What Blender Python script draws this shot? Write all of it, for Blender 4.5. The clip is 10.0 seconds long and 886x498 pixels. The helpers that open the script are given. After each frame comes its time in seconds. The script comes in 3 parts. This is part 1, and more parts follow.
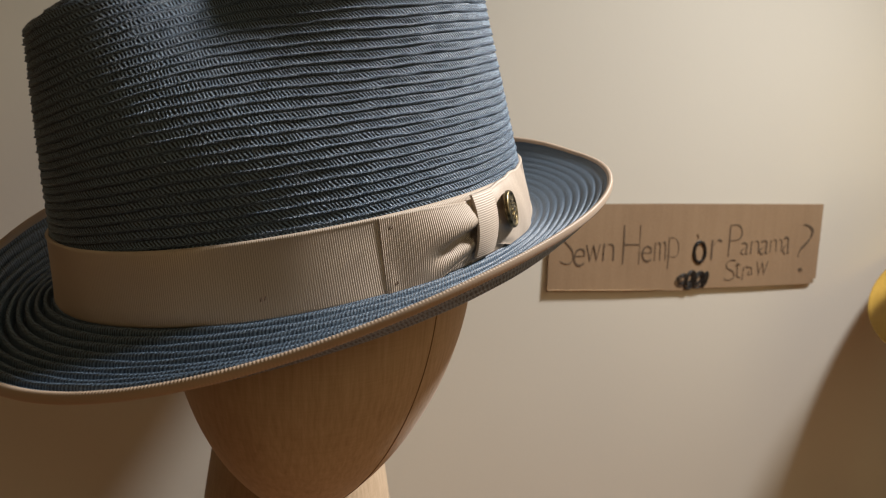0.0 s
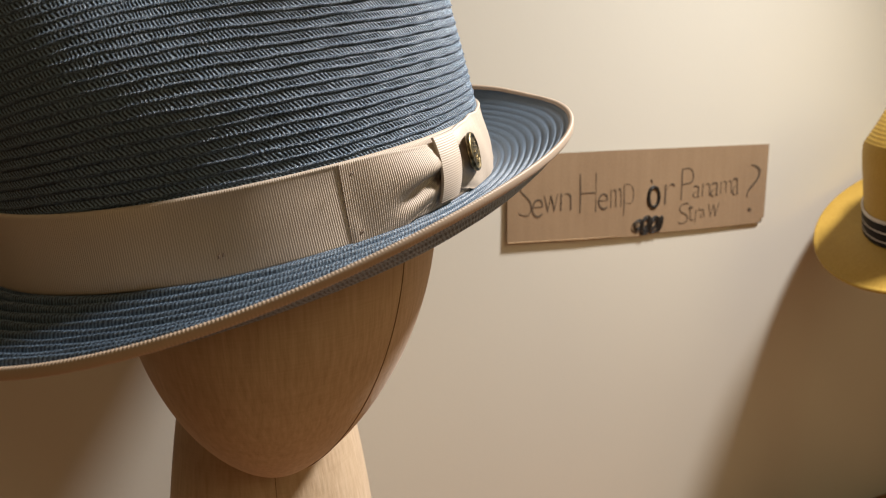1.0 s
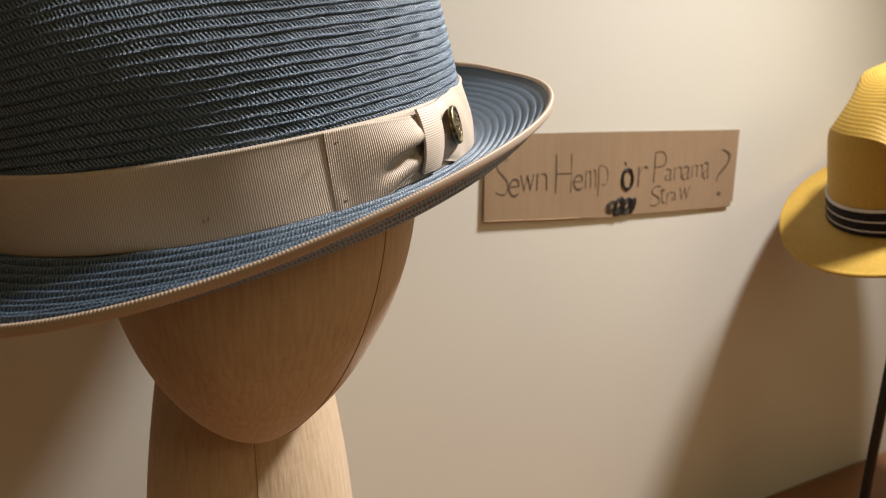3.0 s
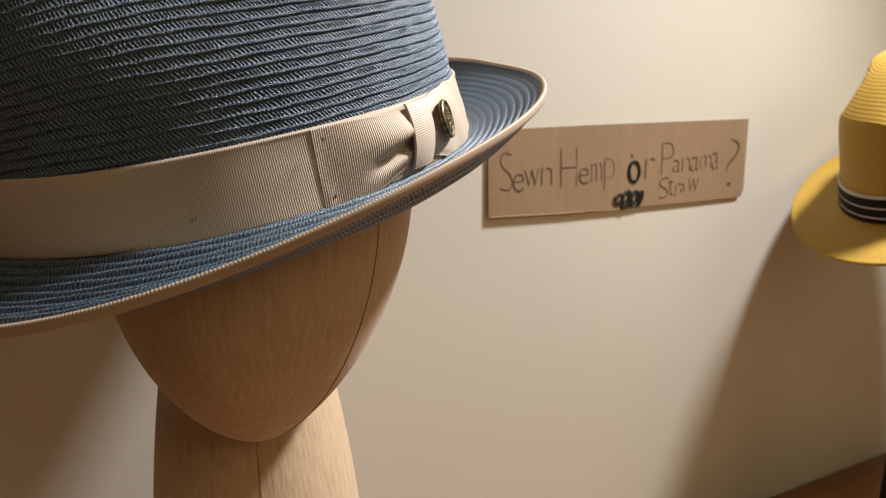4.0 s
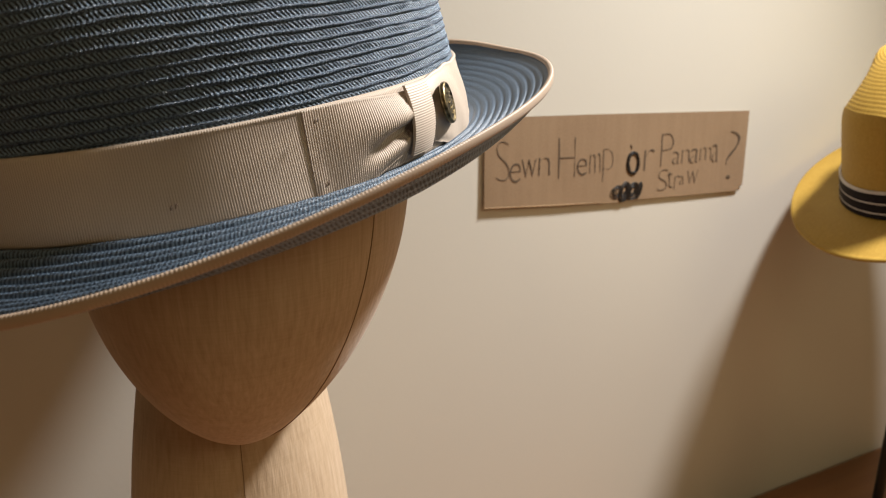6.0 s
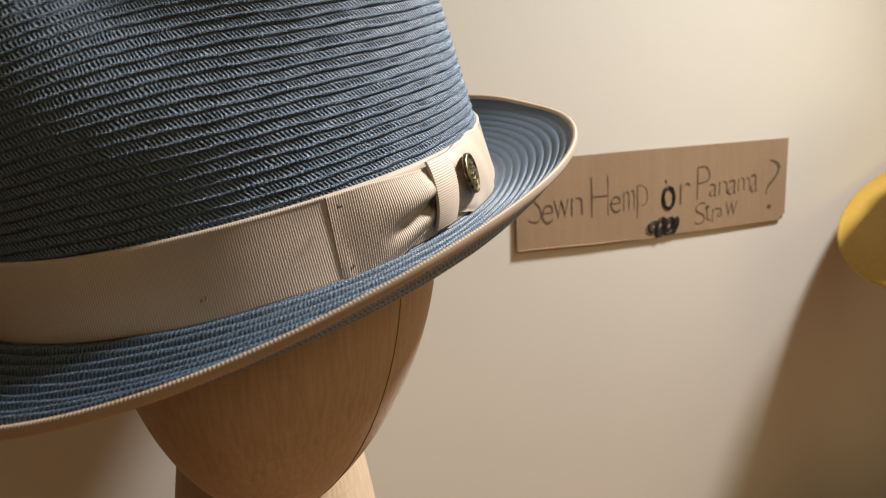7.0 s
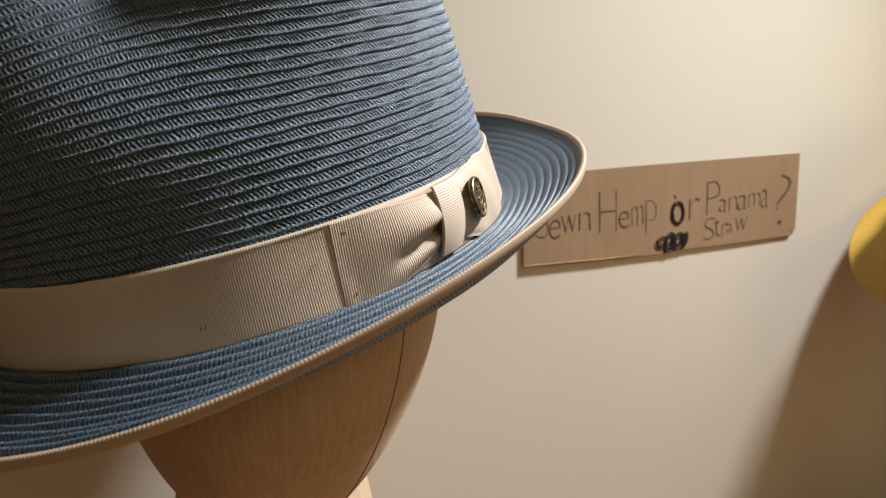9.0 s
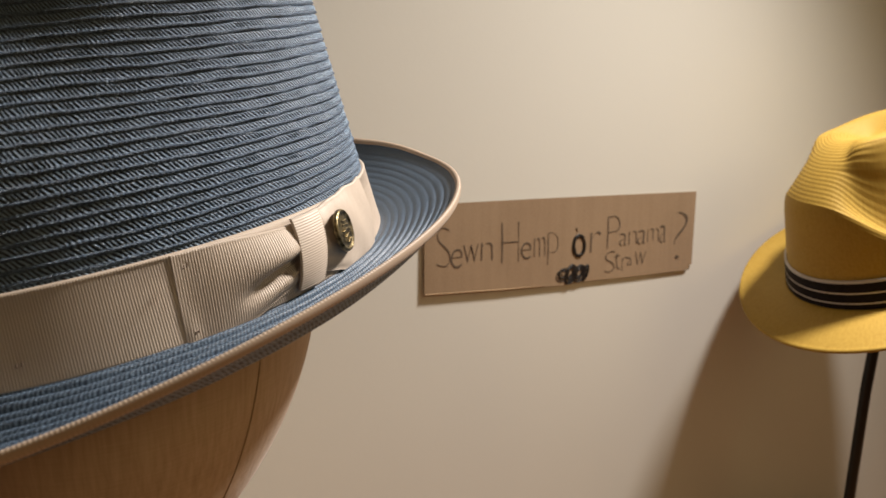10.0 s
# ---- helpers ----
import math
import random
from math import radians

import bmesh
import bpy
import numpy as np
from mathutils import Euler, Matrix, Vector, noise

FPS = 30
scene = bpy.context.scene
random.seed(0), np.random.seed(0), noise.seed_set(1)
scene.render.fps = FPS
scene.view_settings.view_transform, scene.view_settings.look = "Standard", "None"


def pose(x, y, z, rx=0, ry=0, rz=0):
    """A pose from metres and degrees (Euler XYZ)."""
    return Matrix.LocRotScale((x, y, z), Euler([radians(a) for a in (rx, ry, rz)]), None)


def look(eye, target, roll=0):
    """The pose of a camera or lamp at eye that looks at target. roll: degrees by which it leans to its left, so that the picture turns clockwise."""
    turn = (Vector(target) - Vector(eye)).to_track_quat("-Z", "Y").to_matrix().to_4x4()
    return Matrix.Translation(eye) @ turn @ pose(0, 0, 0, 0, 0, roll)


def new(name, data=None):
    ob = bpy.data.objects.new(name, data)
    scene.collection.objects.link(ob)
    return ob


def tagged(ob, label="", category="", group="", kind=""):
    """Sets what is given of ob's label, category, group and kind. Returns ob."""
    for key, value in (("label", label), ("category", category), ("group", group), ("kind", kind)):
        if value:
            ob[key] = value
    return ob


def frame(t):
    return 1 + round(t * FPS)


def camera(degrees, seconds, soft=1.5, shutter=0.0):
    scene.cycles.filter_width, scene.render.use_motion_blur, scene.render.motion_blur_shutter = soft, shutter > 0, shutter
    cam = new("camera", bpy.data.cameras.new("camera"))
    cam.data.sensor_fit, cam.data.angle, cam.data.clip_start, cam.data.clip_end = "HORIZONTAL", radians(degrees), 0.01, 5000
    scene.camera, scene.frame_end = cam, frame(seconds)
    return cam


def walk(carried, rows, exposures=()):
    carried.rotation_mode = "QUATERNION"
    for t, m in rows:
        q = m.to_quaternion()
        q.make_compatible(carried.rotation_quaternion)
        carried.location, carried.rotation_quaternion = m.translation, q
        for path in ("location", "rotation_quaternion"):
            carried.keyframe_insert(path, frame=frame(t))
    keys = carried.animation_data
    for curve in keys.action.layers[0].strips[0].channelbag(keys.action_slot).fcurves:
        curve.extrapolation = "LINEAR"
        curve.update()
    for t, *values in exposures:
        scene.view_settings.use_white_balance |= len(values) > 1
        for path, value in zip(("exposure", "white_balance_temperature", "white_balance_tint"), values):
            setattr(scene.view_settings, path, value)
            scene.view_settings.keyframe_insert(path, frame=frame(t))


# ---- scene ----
cam = camera(69.28, 10.0, soft=1.1, shutter=0.25)
# seconds, place, turn (Euler XYZ, degrees)
PATH = [
    (0, 0.0000, 0.0000, 1.1550, 80.87, -1.79, -18.98),
    (0.5, -0.0052, 0.0181, 1.1529, 79.34, 0.11, -22.57),
    (1, -0.0025, 0.0079, 1.1451, 78.17, 0.87, -23.85),
    (1.5, -0.0086, 0.0058, 1.1450, 78.11, 0.09, -22.67),
    (2, -0.0228, 0.0100, 1.1461, 77.67, -0.60, -22.93),
    (2.5, -0.0172, 0.0132, 1.1379, 77.13, -1.01, -24.90),
    (2.7, -0.0131, 0.0099, 1.1416, 76.72, -1.36, -25.86),
    (3.8, 0.0001, -0.0027, 1.1394, 77.09, 2.12, -25.07),
    (4, 0.0008, 0.0004, 1.1392, 76.68, 1.10, -24.80),
    (4.5, 0.0003, 0.0045, 1.1365, 76.68, 0.68, -25.14),
    (5, 0.0010, -0.0020, 1.1373, 76.44, 2.04, -25.47),
    (5.5, -0.0041, 0.0028, 1.1367, 76.04, 0.65, -25.51),
    (6, 0.0036, 0.0165, 1.1365, 75.80, 0.24, -25.70),
    (6.2, 0.0031, 0.0077, 1.1440, 78.20, 0.93, -25.02),
    (7.3, 0.0150, 0.0202, 1.1554, 77.24, 3.16, -22.21),
    (7.5, 0.0172, 0.0190, 1.1547, 76.97, 3.37, -22.33),
    (8, 0.0156, 0.0232, 1.1613, 77.31, 3.63, -21.81),
    (8.5, 0.0147, 0.0251, 1.1617, 77.56, 3.60, -21.51),
    (9, 0.0130, 0.0229, 1.1620, 77.84, 2.23, -21.90),
    (9.5, 0.0195, 0.0195, 1.1726, 79.16, 0.23, -24.52),
    (10, 0.0385, 0.0167, 1.1659, 79.60, -0.49, -27.11),
]
cam.data.dof.use_dof, cam.data.dof.focus_distance, cam.data.dof.aperture_fstop = True, 0.245, 15.0
walk(cam, [(t, pose(x, y, z, rx, ry, rz)) for t, x, y, z, rx, ry, rz in PATH],
     [(0.0, -0.40, 6400, 10), (0.5, -0.11, 6450, 10), (1.0, -0.05, 6500, 10), (6.2, -0.06, 6450, 10), (7.5, -0.07, 6420, 10), (8.6, -0.08, 6420, 10), (9.5, -0.17, 6500, 10), (10.0, -0.36, 6700, 12)])

# ---- light ----
world = bpy.data.worlds.new("world")
scene.world = world
world.use_nodes = True
world.node_tree.nodes["Background"].inputs[0].default_value = (1.0, 0.9, 0.8, 1)
world.node_tree.nodes["Background"].inputs[1].default_value = 0.0
scene.view_settings.exposure = 0.0

# eye, aim, cone in degrees, bulb radius, watts, colour
LAMPS = [
    ((0.612, 0.190, 1.685), (0.20, -0.40, 0.62), 141, 0.045, 80.0, (1.0, 0.955, 0.90)),
    ((1.05, -1.15, 2.00), (0.15, 0.35, 1.00), 90, 0.50, 20.0, (1.0, 0.83, 0.47)),
    # fill lamp added at front left to lift the dark side; no known source
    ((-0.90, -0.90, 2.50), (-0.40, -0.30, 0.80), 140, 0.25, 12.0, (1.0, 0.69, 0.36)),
]


def spotlight(eye, aim, cone, radius, watts, colour):
    data = bpy.data.lights.new("spotlight_beam", "SPOT")
    data.spot_size, data.spot_blend = radians(cone), 1.0
    data.shadow_soft_size, data.energy, data.color = radius, watts, colour
    new("spotlight_beam", data).matrix_world = look(eye, aim)


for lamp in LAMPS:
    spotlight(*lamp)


# ---- materials ----
def material(name, rough=0.6, metal=0.0):
    m = bpy.data.materials.new(name)
    m.use_nodes = True
    nt = m.node_tree
    b = nt.nodes["Principled BSDF"]
    b.inputs["Roughness"].default_value, b.inputs["Metallic"].default_value = rough, metal
    return m, nt, b


def node(nt, kind, **values):
    n = nt.nodes.new(kind)
    for key, value in values.items():
        n.inputs[key.replace("_", " ")].default_value = value
    return n


def noise_node(nt, vector, scale, detail=3.0, stretch=(1, 1, 1)):
    mp = node(nt, "ShaderNodeMapping", Scale=stretch)
    nt.links.new(vector, mp.inputs["Vector"])
    n = node(nt, "ShaderNodeTexNoise", Scale=scale, Detail=detail)
    nt.links.new(mp.outputs[0], n.inputs["Vector"])
    return n.outputs["Fac"]


def ramp(nt, fac, stops):
    n = nt.nodes.new("ShaderNodeValToRGB")
    el = n.color_ramp.elements
    while len(el) < len(stops):
        el.new(0.5)
    for e, (p, c) in zip(el, stops):
        e.position, e.color = p, (*c, 1)
    nt.links.new(fac, n.inputs[0])
    return n.outputs[0]


def mixed(nt, fac, a, b, how="MIX"):
    n = nt.nodes.new("ShaderNodeMix")
    n.data_type, n.blend_type = "RGBA", how
    for socket, v in ((n.inputs[0], fac), (n.inputs[6], a), (n.inputs[7], b)):
        if isinstance(v, (int, float)):
            socket.default_value = v
        elif isinstance(v, tuple):
            socket.default_value = (*v, 1)
        else:
            nt.links.new(v, socket)
    return n.outputs[2]


def bump(nt, bsdf, height, strength, distance):
    n = node(nt, "ShaderNodeBump", Strength=strength, Distance=distance)
    nt.links.new(height, n.inputs["Height"])
    nt.links.new(n.outputs[0], bsdf.inputs["Normal"])


def coords(nt, what="Object"):
    return nt.nodes.new("ShaderNodeTexCoord").outputs[what]


def wall_paint():
    m, nt, b = material("wall_paint", 0.55)
    c = coords(nt)
    big, fine = noise_node(nt, c, 3.0, 4), noise_node(nt, c, 260.0, 3)
    col = ramp(nt, big, [(0.3, (0.70, 0.685, 0.625)), (0.7, (0.735, 0.72, 0.655))])
    nt.links.new(col, b.inputs["Base Color"])
    bump(nt, b, fine, 0.10, 0.0005)
    return m


def plain(name, colour, rough=0.6, metal=0.0, vary=0.12, scale=60.0, grain=0.0, stretch=(1, 1, 1)):
    m, nt, b = material(name, rough, metal)
    c = coords(nt)
    n = noise_node(nt, c, scale, 4, stretch)
    lo, hi = tuple(v * (1 - vary) for v in colour), tuple(min(1, v * (1 + vary)) for v in colour)
    nt.links.new(ramp(nt, n, [(0.3, lo), (0.7, hi)]), b.inputs["Base Color"])
    if grain:
        bump(nt, b, n, 0.5, grain)
    return m


def maths(nt, how, a, b=0.0):
    n = nt.nodes.new("ShaderNodeMath")
    n.operation = how
    for socket, v in zip(n.inputs, (a, b)):
        if isinstance(v, (int, float)):
            socket.default_value = v
        else:
            nt.links.new(v, socket)
    return n.outputs[0]


STRAND, SLANT = 0.00138, 1.9


def strand_wave(nt, uv):
    """The slanting strands of each sewn row, as braid_relief lays them: 1 on a strand, -1 between two."""
    sep = nt.nodes.new("ShaderNodeSeparateXYZ")
    nt.links.new(uv, sep.inputs[0])
    u, v = sep.outputs[0], sep.outputs[1]
    row, phase = maths(nt, "FLOOR", v), maths(nt, "FRACT", v)
    slow = maths(nt, "SINE", maths(nt, "ADD", maths(nt, "MULTIPLY", u, 431.0), maths(nt, "MULTIPLY", row, 1.7)))
    quick = maths(nt, "SINE", maths(nt, "ADD", maths(nt, "MULTIPLY", u, 1130.0), maths(nt, "MULTIPLY", row, 4.1)))
    arg = maths(nt, "ADD", maths(nt, "MULTIPLY", u, 2 * math.pi / STRAND), maths(nt, "MULTIPLY", phase, 2 * math.pi * SLANT))
    arg = maths(nt, "ADD", arg, maths(nt, "MULTIPLY", row, 0.9))
    arg = maths(nt, "ADD", arg, maths(nt, "ADD", slow, maths(nt, "MULTIPLY", quick, 0.8)))
    return maths(nt, "COSINE", arg), phase


def braid_material(name, dark, light, pale, gloss=0.5, strands=1.0, low=0.32, relief=0.0010):
    m, nt, b = material(name, gloss)
    uv = coords(nt, "UV")
    fibre = noise_node(nt, uv, 1.0, 4, (2100.0, 9.0, 1))
    patch = noise_node(nt, coords(nt), 38.0, 3)
    col = ramp(nt, fibre, [(0.3, dark), (0.72, light)])
    col = mixed(nt, 0.3, col, ramp(nt, patch, [(0.3, dark), (0.7, light)]))
    # pale fibres scattered by noise along the cord
    mottle = noise_node(nt, uv, 1.0, 3, (900.0, 14.0, 1))
    col = mixed(nt, ramp(nt, mottle, [(0.45, (0, 0, 0)), (0.62, (0.75, 0.75, 0.75))]), col, pale)
    # between cord and groove: pale strands, with shade painted dark into their gaps
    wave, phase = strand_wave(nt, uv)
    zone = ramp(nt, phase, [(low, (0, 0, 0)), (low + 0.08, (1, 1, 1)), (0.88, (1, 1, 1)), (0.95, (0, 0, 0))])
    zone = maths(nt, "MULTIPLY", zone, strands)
    gap_shade = maths(nt, "MULTIPLY", zone, ramp(nt, maths(nt, "MULTIPLY", wave, -1.0), [(0.0, (0, 0, 0)), (0.5, (0.9, 0.9, 0.9))]))
    col = mixed(nt, gap_shade, col, tuple(v * 0.6 for v in dark))
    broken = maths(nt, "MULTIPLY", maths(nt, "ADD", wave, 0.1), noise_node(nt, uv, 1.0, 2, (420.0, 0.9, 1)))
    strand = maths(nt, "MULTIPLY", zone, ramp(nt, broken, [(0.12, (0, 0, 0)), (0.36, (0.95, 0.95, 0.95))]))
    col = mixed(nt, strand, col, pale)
    nt.links.new(col, b.inputs["Base Color"])
    b.inputs["Specular IOR Level"].default_value = 0.6
    bump(nt, b, fibre, 1.0, relief)
    return m


def ribbon_material(name, colour):
    m, nt, b = material(name, 0.5)
    c = coords(nt)
    soft, fine = noise_node(nt, c, 25.0, 3), noise_node(nt, c, 1500.0, 2)
    lo, hi = tuple(v * 0.92 for v in colour), tuple(min(1, v * 1.05) for v in colour)
    nt.links.new(ramp(nt, soft, [(0.3, lo), (0.7, hi)]), b.inputs["Base Color"])
    b.inputs["Sheen Weight"].default_value = 0.15
    bump(nt, b, fine, 0.2, 0.0002)
    return m


def linen_material():
    m, nt, b = material("linen", 0.85)
    c = coords(nt)
    slub = noise_node(nt, c, 1.0, 4, (520.0, 520.0, 34.0))
    weft = noise_node(nt, c, 1.0, 3, (70.0, 70.0, 1500.0))
    patch = noise_node(nt, c, 22.0, 3)
    col = ramp(nt, slub, [(0.28, (0.40, 0.28, 0.175)), (0.5, (0.52, 0.385, 0.25)), (0.75, (0.64, 0.50, 0.36))])
    col = mixed(nt, 0.35, col, ramp(nt, weft, [(0.3, (0.44, 0.315, 0.20)), (0.7, (0.58, 0.44, 0.30))]))
    col = mixed(nt, 0.25, col, ramp(nt, patch, [(0.3, (0.45, 0.33, 0.21)), (0.7, (0.58, 0.44, 0.29))]))
    nt.links.new(col, b.inputs["Base Color"])
    b.inputs["Sheen Weight"].default_value = 0.2
    bump(nt, b, slub, 0.5, 0.0006)
    return m


def card_material():
    m, nt, b = material("cardboard", 0.85)
    c = coords(nt)
    flute = noise_node(nt, c, 1.0, 2, (200.0, 1.0, 8.0))
    patch, speck = noise_node(nt, c, 18.0, 4), noise_node(nt, c, 900.0, 2)
    col = ramp(nt, patch, [(0.3, (0.285, 0.193, 0.115)), (0.7, (0.34, 0.238, 0.146))])
    col = mixed(nt, 0.18, col, ramp(nt, flute, [(0.35, (0.24, 0.155, 0.087)), (0.65, (0.37, 0.25, 0.155))]))
    col = mixed(nt, 0.15, col, ramp(nt, speck, [(0.3, (0.2, 0.12, 0.07)), (0.7, (0.5, 0.36, 0.23))]))
    nt.links.new(col, b.inputs["Base Color"])
    bump(nt, b, speck, 0.3, 0.0003)
    return m


def straw_material():
    m, nt, b = material("yellow_straw", 0.6)
    b.inputs["Specular IOR Level"].default_value = 0.2
    uv = coords(nt, "UV")
    weave = noise_node(nt, uv, 1.0, 2, (420.0, 420.0, 1))
    strand = noise_node(nt, uv, 1.0, 3, (1200.0, 90.0, 1))
    patch = noise_node(nt, coords(nt), 20.0, 3)
    col = ramp(nt, strand, [(0.3, (0.33, 0.195, 0.032)), (0.7, (0.44, 0.285, 0.056))])
    col = mixed(nt, 0.3, col, ramp(nt, patch, [(0.3, (0.34, 0.205, 0.034)), (0.7, (0.43, 0.275, 0.052))]))
    col = mixed(nt, 0.2, col, ramp(nt, weave, [(0.35, (0.31, 0.175, 0.022)), (0.6, (0.48, 0.32, 0.06))]))
    nt.links.new(col, b.inputs["Base Color"])
    bump(nt, b, weave, 0.2, 0.0003)
    return m


def wood_material():
    m, nt, b = material("table_wood", 0.35)
    c = coords(nt)
    grain = noise_node(nt, c, 1.0, 5, (3.0, 55.0, 55.0))
    wide = noise_node(nt, c, 4.0, 3)
    col = ramp(nt, grain, [(0.3, (0.19, 0.078, 0.030)), (0.7, (0.34, 0.165, 0.068))])
    col = mixed(nt, 0.3, col, ramp(nt, wide, [(0.3, (0.21, 0.09, 0.036)), (0.7, (0.35, 0.175, 0.075))]))
    nt.links.new(col, b.inputs["Base Color"])
    bump(nt, b, grain, 0.2, 0.0003)
    return m


def brass_material():
    m, nt, b = material("antique_brass", 0.38, 1.0)
    c = coords(nt)
    mottle = noise_node(nt, c, 420.0, 3)
    nt.links.new(ramp(nt, mottle, [(0.35, (0.06, 0.045, 0.025)), (0.7, (0.42, 0.33, 0.18))]), b.inputs["Base Color"])
    bump(nt, b, mottle, 0.5, 0.0004)
    return m


WALL = wall_paint()
# walls and ceiling out of view, tinted to warm the light they bounce
BOUNCE_TAN = plain("bounce_wall_tan", (0.40, 0.28, 0.15), 0.7, vary=0.05, scale=4.0)
CEILING = plain("ceiling_bounce_tint", (0.62, 0.50, 0.37), 0.8, vary=0.04)
FLOOR = plain("floor_wood", (0.16, 0.09, 0.05), 0.5, scale=6.0, stretch=(1, 12, 1))
TABLE_WOOD = wood_material()
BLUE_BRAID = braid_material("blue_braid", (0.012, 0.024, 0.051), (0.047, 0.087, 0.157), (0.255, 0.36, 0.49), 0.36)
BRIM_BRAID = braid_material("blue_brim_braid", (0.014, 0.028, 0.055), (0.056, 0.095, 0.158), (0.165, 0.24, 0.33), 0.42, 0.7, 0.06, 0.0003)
RIBBON = ribbon_material("taupe_ribbon", (0.53, 0.435, 0.35))
BINDING = ribbon_material("brown_taupe_ribbon", (0.42, 0.315, 0.23))
CARD = card_material()
CARD_EDGE = plain("cardboard_edge", (0.50, 0.35, 0.21), 0.9, scale=200.0)
PEN = plain("pen_ink", (0.105, 0.074, 0.052), 0.6)
MARKER = plain("marker_ink", (0.012, 0.009, 0.008), 0.5)
LINEN = linen_material()
SEAM = plain("seam_thread", (0.25, 0.165, 0.10), 0.9)
THREAD = plain("taupe_thread", (0.16, 0.11, 0.08), 0.8)
YELLOW_STRAW = straw_material()
BLACK_BAND = plain("black_ribbon", (0.012, 0.009, 0.011), 0.6, vary=0.3, scale=300)
BLACK_BAND.node_tree.nodes["Principled BSDF"].inputs["Specular IOR Level"].default_value = 0.1
WHITE_BAND = plain("white_ribbon", (0.50, 0.46, 0.42), 0.6)
BLACK_WIRE = plain("black_wire", (0.006, 0.005, 0.005), 0.4, 0.3)
BRASS = brass_material()
LAMP_GLASS = plain("lamp_glass", (0.8, 0.78, 0.74), 0.4)


# ---- mesh helpers ----
def grid_mesh(name, pts, uvs=None, wrap=False, smooth=True, mats=(), matrow=None):
    """A sheet of rows x columns of points, closed round the columns when wrap."""
    rows, cols = pts.shape[:2]
    verts = pts.reshape(-1, 3)
    cc = cols if wrap else cols - 1
    r, c = np.meshgrid(np.arange(rows - 1), np.arange(cc), indexing="ij")
    c2 = (c + 1) % cols
    quads = np.stack([r * cols + c, r * cols + c2, (r + 1) * cols + c2, (r + 1) * cols + c], -1).reshape(-1, 4)
    me = bpy.data.meshes.new(name)
    me.vertices.add(len(verts))
    me.vertices.foreach_set("co", verts.astype(np.float32).ravel())
    me.loops.add(len(quads) * 4)
    me.loops.foreach_set("vertex_index", quads.astype(np.int32).ravel())
    me.polygons.add(len(quads))
    me.polygons.foreach_set("loop_start", np.arange(len(quads), dtype=np.int32) * 4)
    me.polygons.foreach_set("use_smooth", np.full(len(quads), smooth))
    if uvs is not None:
        layer = me.uv_layers.new(name="UVMap")
        u = uvs.reshape(-1, 2)[quads.ravel()]
        layer.data.foreach_set("uv", u.astype(np.float32).ravel())
    for mt in mats:
        me.materials.append(mt)
    if matrow is not None:
        me.polygons.foreach_set("material_index", np.repeat(np.array(matrow, dtype=np.int32), cc))
    me.update(calc_edges=True)
    me.validate()
    return me


def as_part(name, me, parent, label=""):
    ob = new(name, me)
    ob.parent = parent
    return tagged(ob, label)


def bm_mesh(name, bm, mat, smooth=False):
    me = bpy.data.meshes.new(name)
    bm.to_mesh(me)
    bm.free()
    if mat:
        me.materials.append(mat)
    for p in me.polygons:
        p.use_smooth = smooth
    return me


def box_bm(lo, hi, bevel=0.0, segments=2):
    bm = bmesh.new()
    bmesh.ops.create_cube(bm, size=1)
    for v in bm.verts:
        v.co = Vector([lo[i] + (v.co[i] + 0.5) * (hi[i] - lo[i]) for i in range(3)])
    if bevel:
        bmesh.ops.bevel(bm, geom=bm.edges[:], offset=bevel, segments=segments, affect="EDGES", profile=0.5)
    return bm


def box(name, lo, hi, mat, bevel=0.0, label="", category="", kind=""):
    ob = new(name, bm_mesh(name, box_bm(lo, hi, bevel), mat))
    return tagged(ob, label, category, "", kind)


def smoothstep(a, b, x):
    t = np.clip((x - a) / (b - a), 0, 1)
    return t * t * (3 - 2 * t)


def tube(path, radius, sides=8):
    """Points of a tube along a path: rows along it, columns round it."""
    path = np.array(path, float)
    d = np.gradient(path, axis=0)
    d /= np.linalg.norm(d, axis=1)[:, None]
    ref = np.array([0.3, 0.5, 0.81])
    s = np.cross(d, ref)
    s /= np.linalg.norm(s, axis=1)[:, None]
    u = np.cross(s, d)
    a = np.linspace(0, 2 * np.pi, sides, endpoint=False)
    r = np.broadcast_to(np.asarray(radius, float), (len(path),))[:, None, None]
    return path[:, None] + r * (np.cos(a)[None, :, None] * s[:, None] + np.sin(a)[None, :, None] * u[:, None])


# ---- structure ----
WALL_Y, TABLE_Z, ROOM = 0.4257, 0.70, (-1.6, 2.2, -2.6, 3.60)
X0, X1, Y0, TOP = ROOM
box("wall_north", (X0, WALL_Y, 0), (X1, WALL_Y + 0.12, TOP), WALL, 0, "cream painted plaster wall", "wall", "structure")
box("wall_south", (X0, Y0 - 0.12, 0), (X1, Y0, TOP), BOUNCE_TAN, 0, "unseen wall, tan tone chosen for its warm bounce light", "wall", "structure")
box("wall_west", (X0 - 0.12, Y0 - 0.12, 0), (X0, WALL_Y + 0.12, TOP), BOUNCE_TAN, 0, "unseen wall, tan tone chosen for its warm bounce light", "wall", "structure")
box("wall_east", (X1, Y0 - 0.12, 0), (X1 + 0.12, WALL_Y + 0.12, TOP), BOUNCE_TAN, 0, "unseen wall, tan tone chosen for its warm bounce light", "wall", "structure")
box("floor", (X0 - 0.12, Y0 - 0.12, -0.1), (X1 + 0.12, WALL_Y + 0.12, 0), FLOOR, 0, "dark brown wooden floor", "floor", "structure")
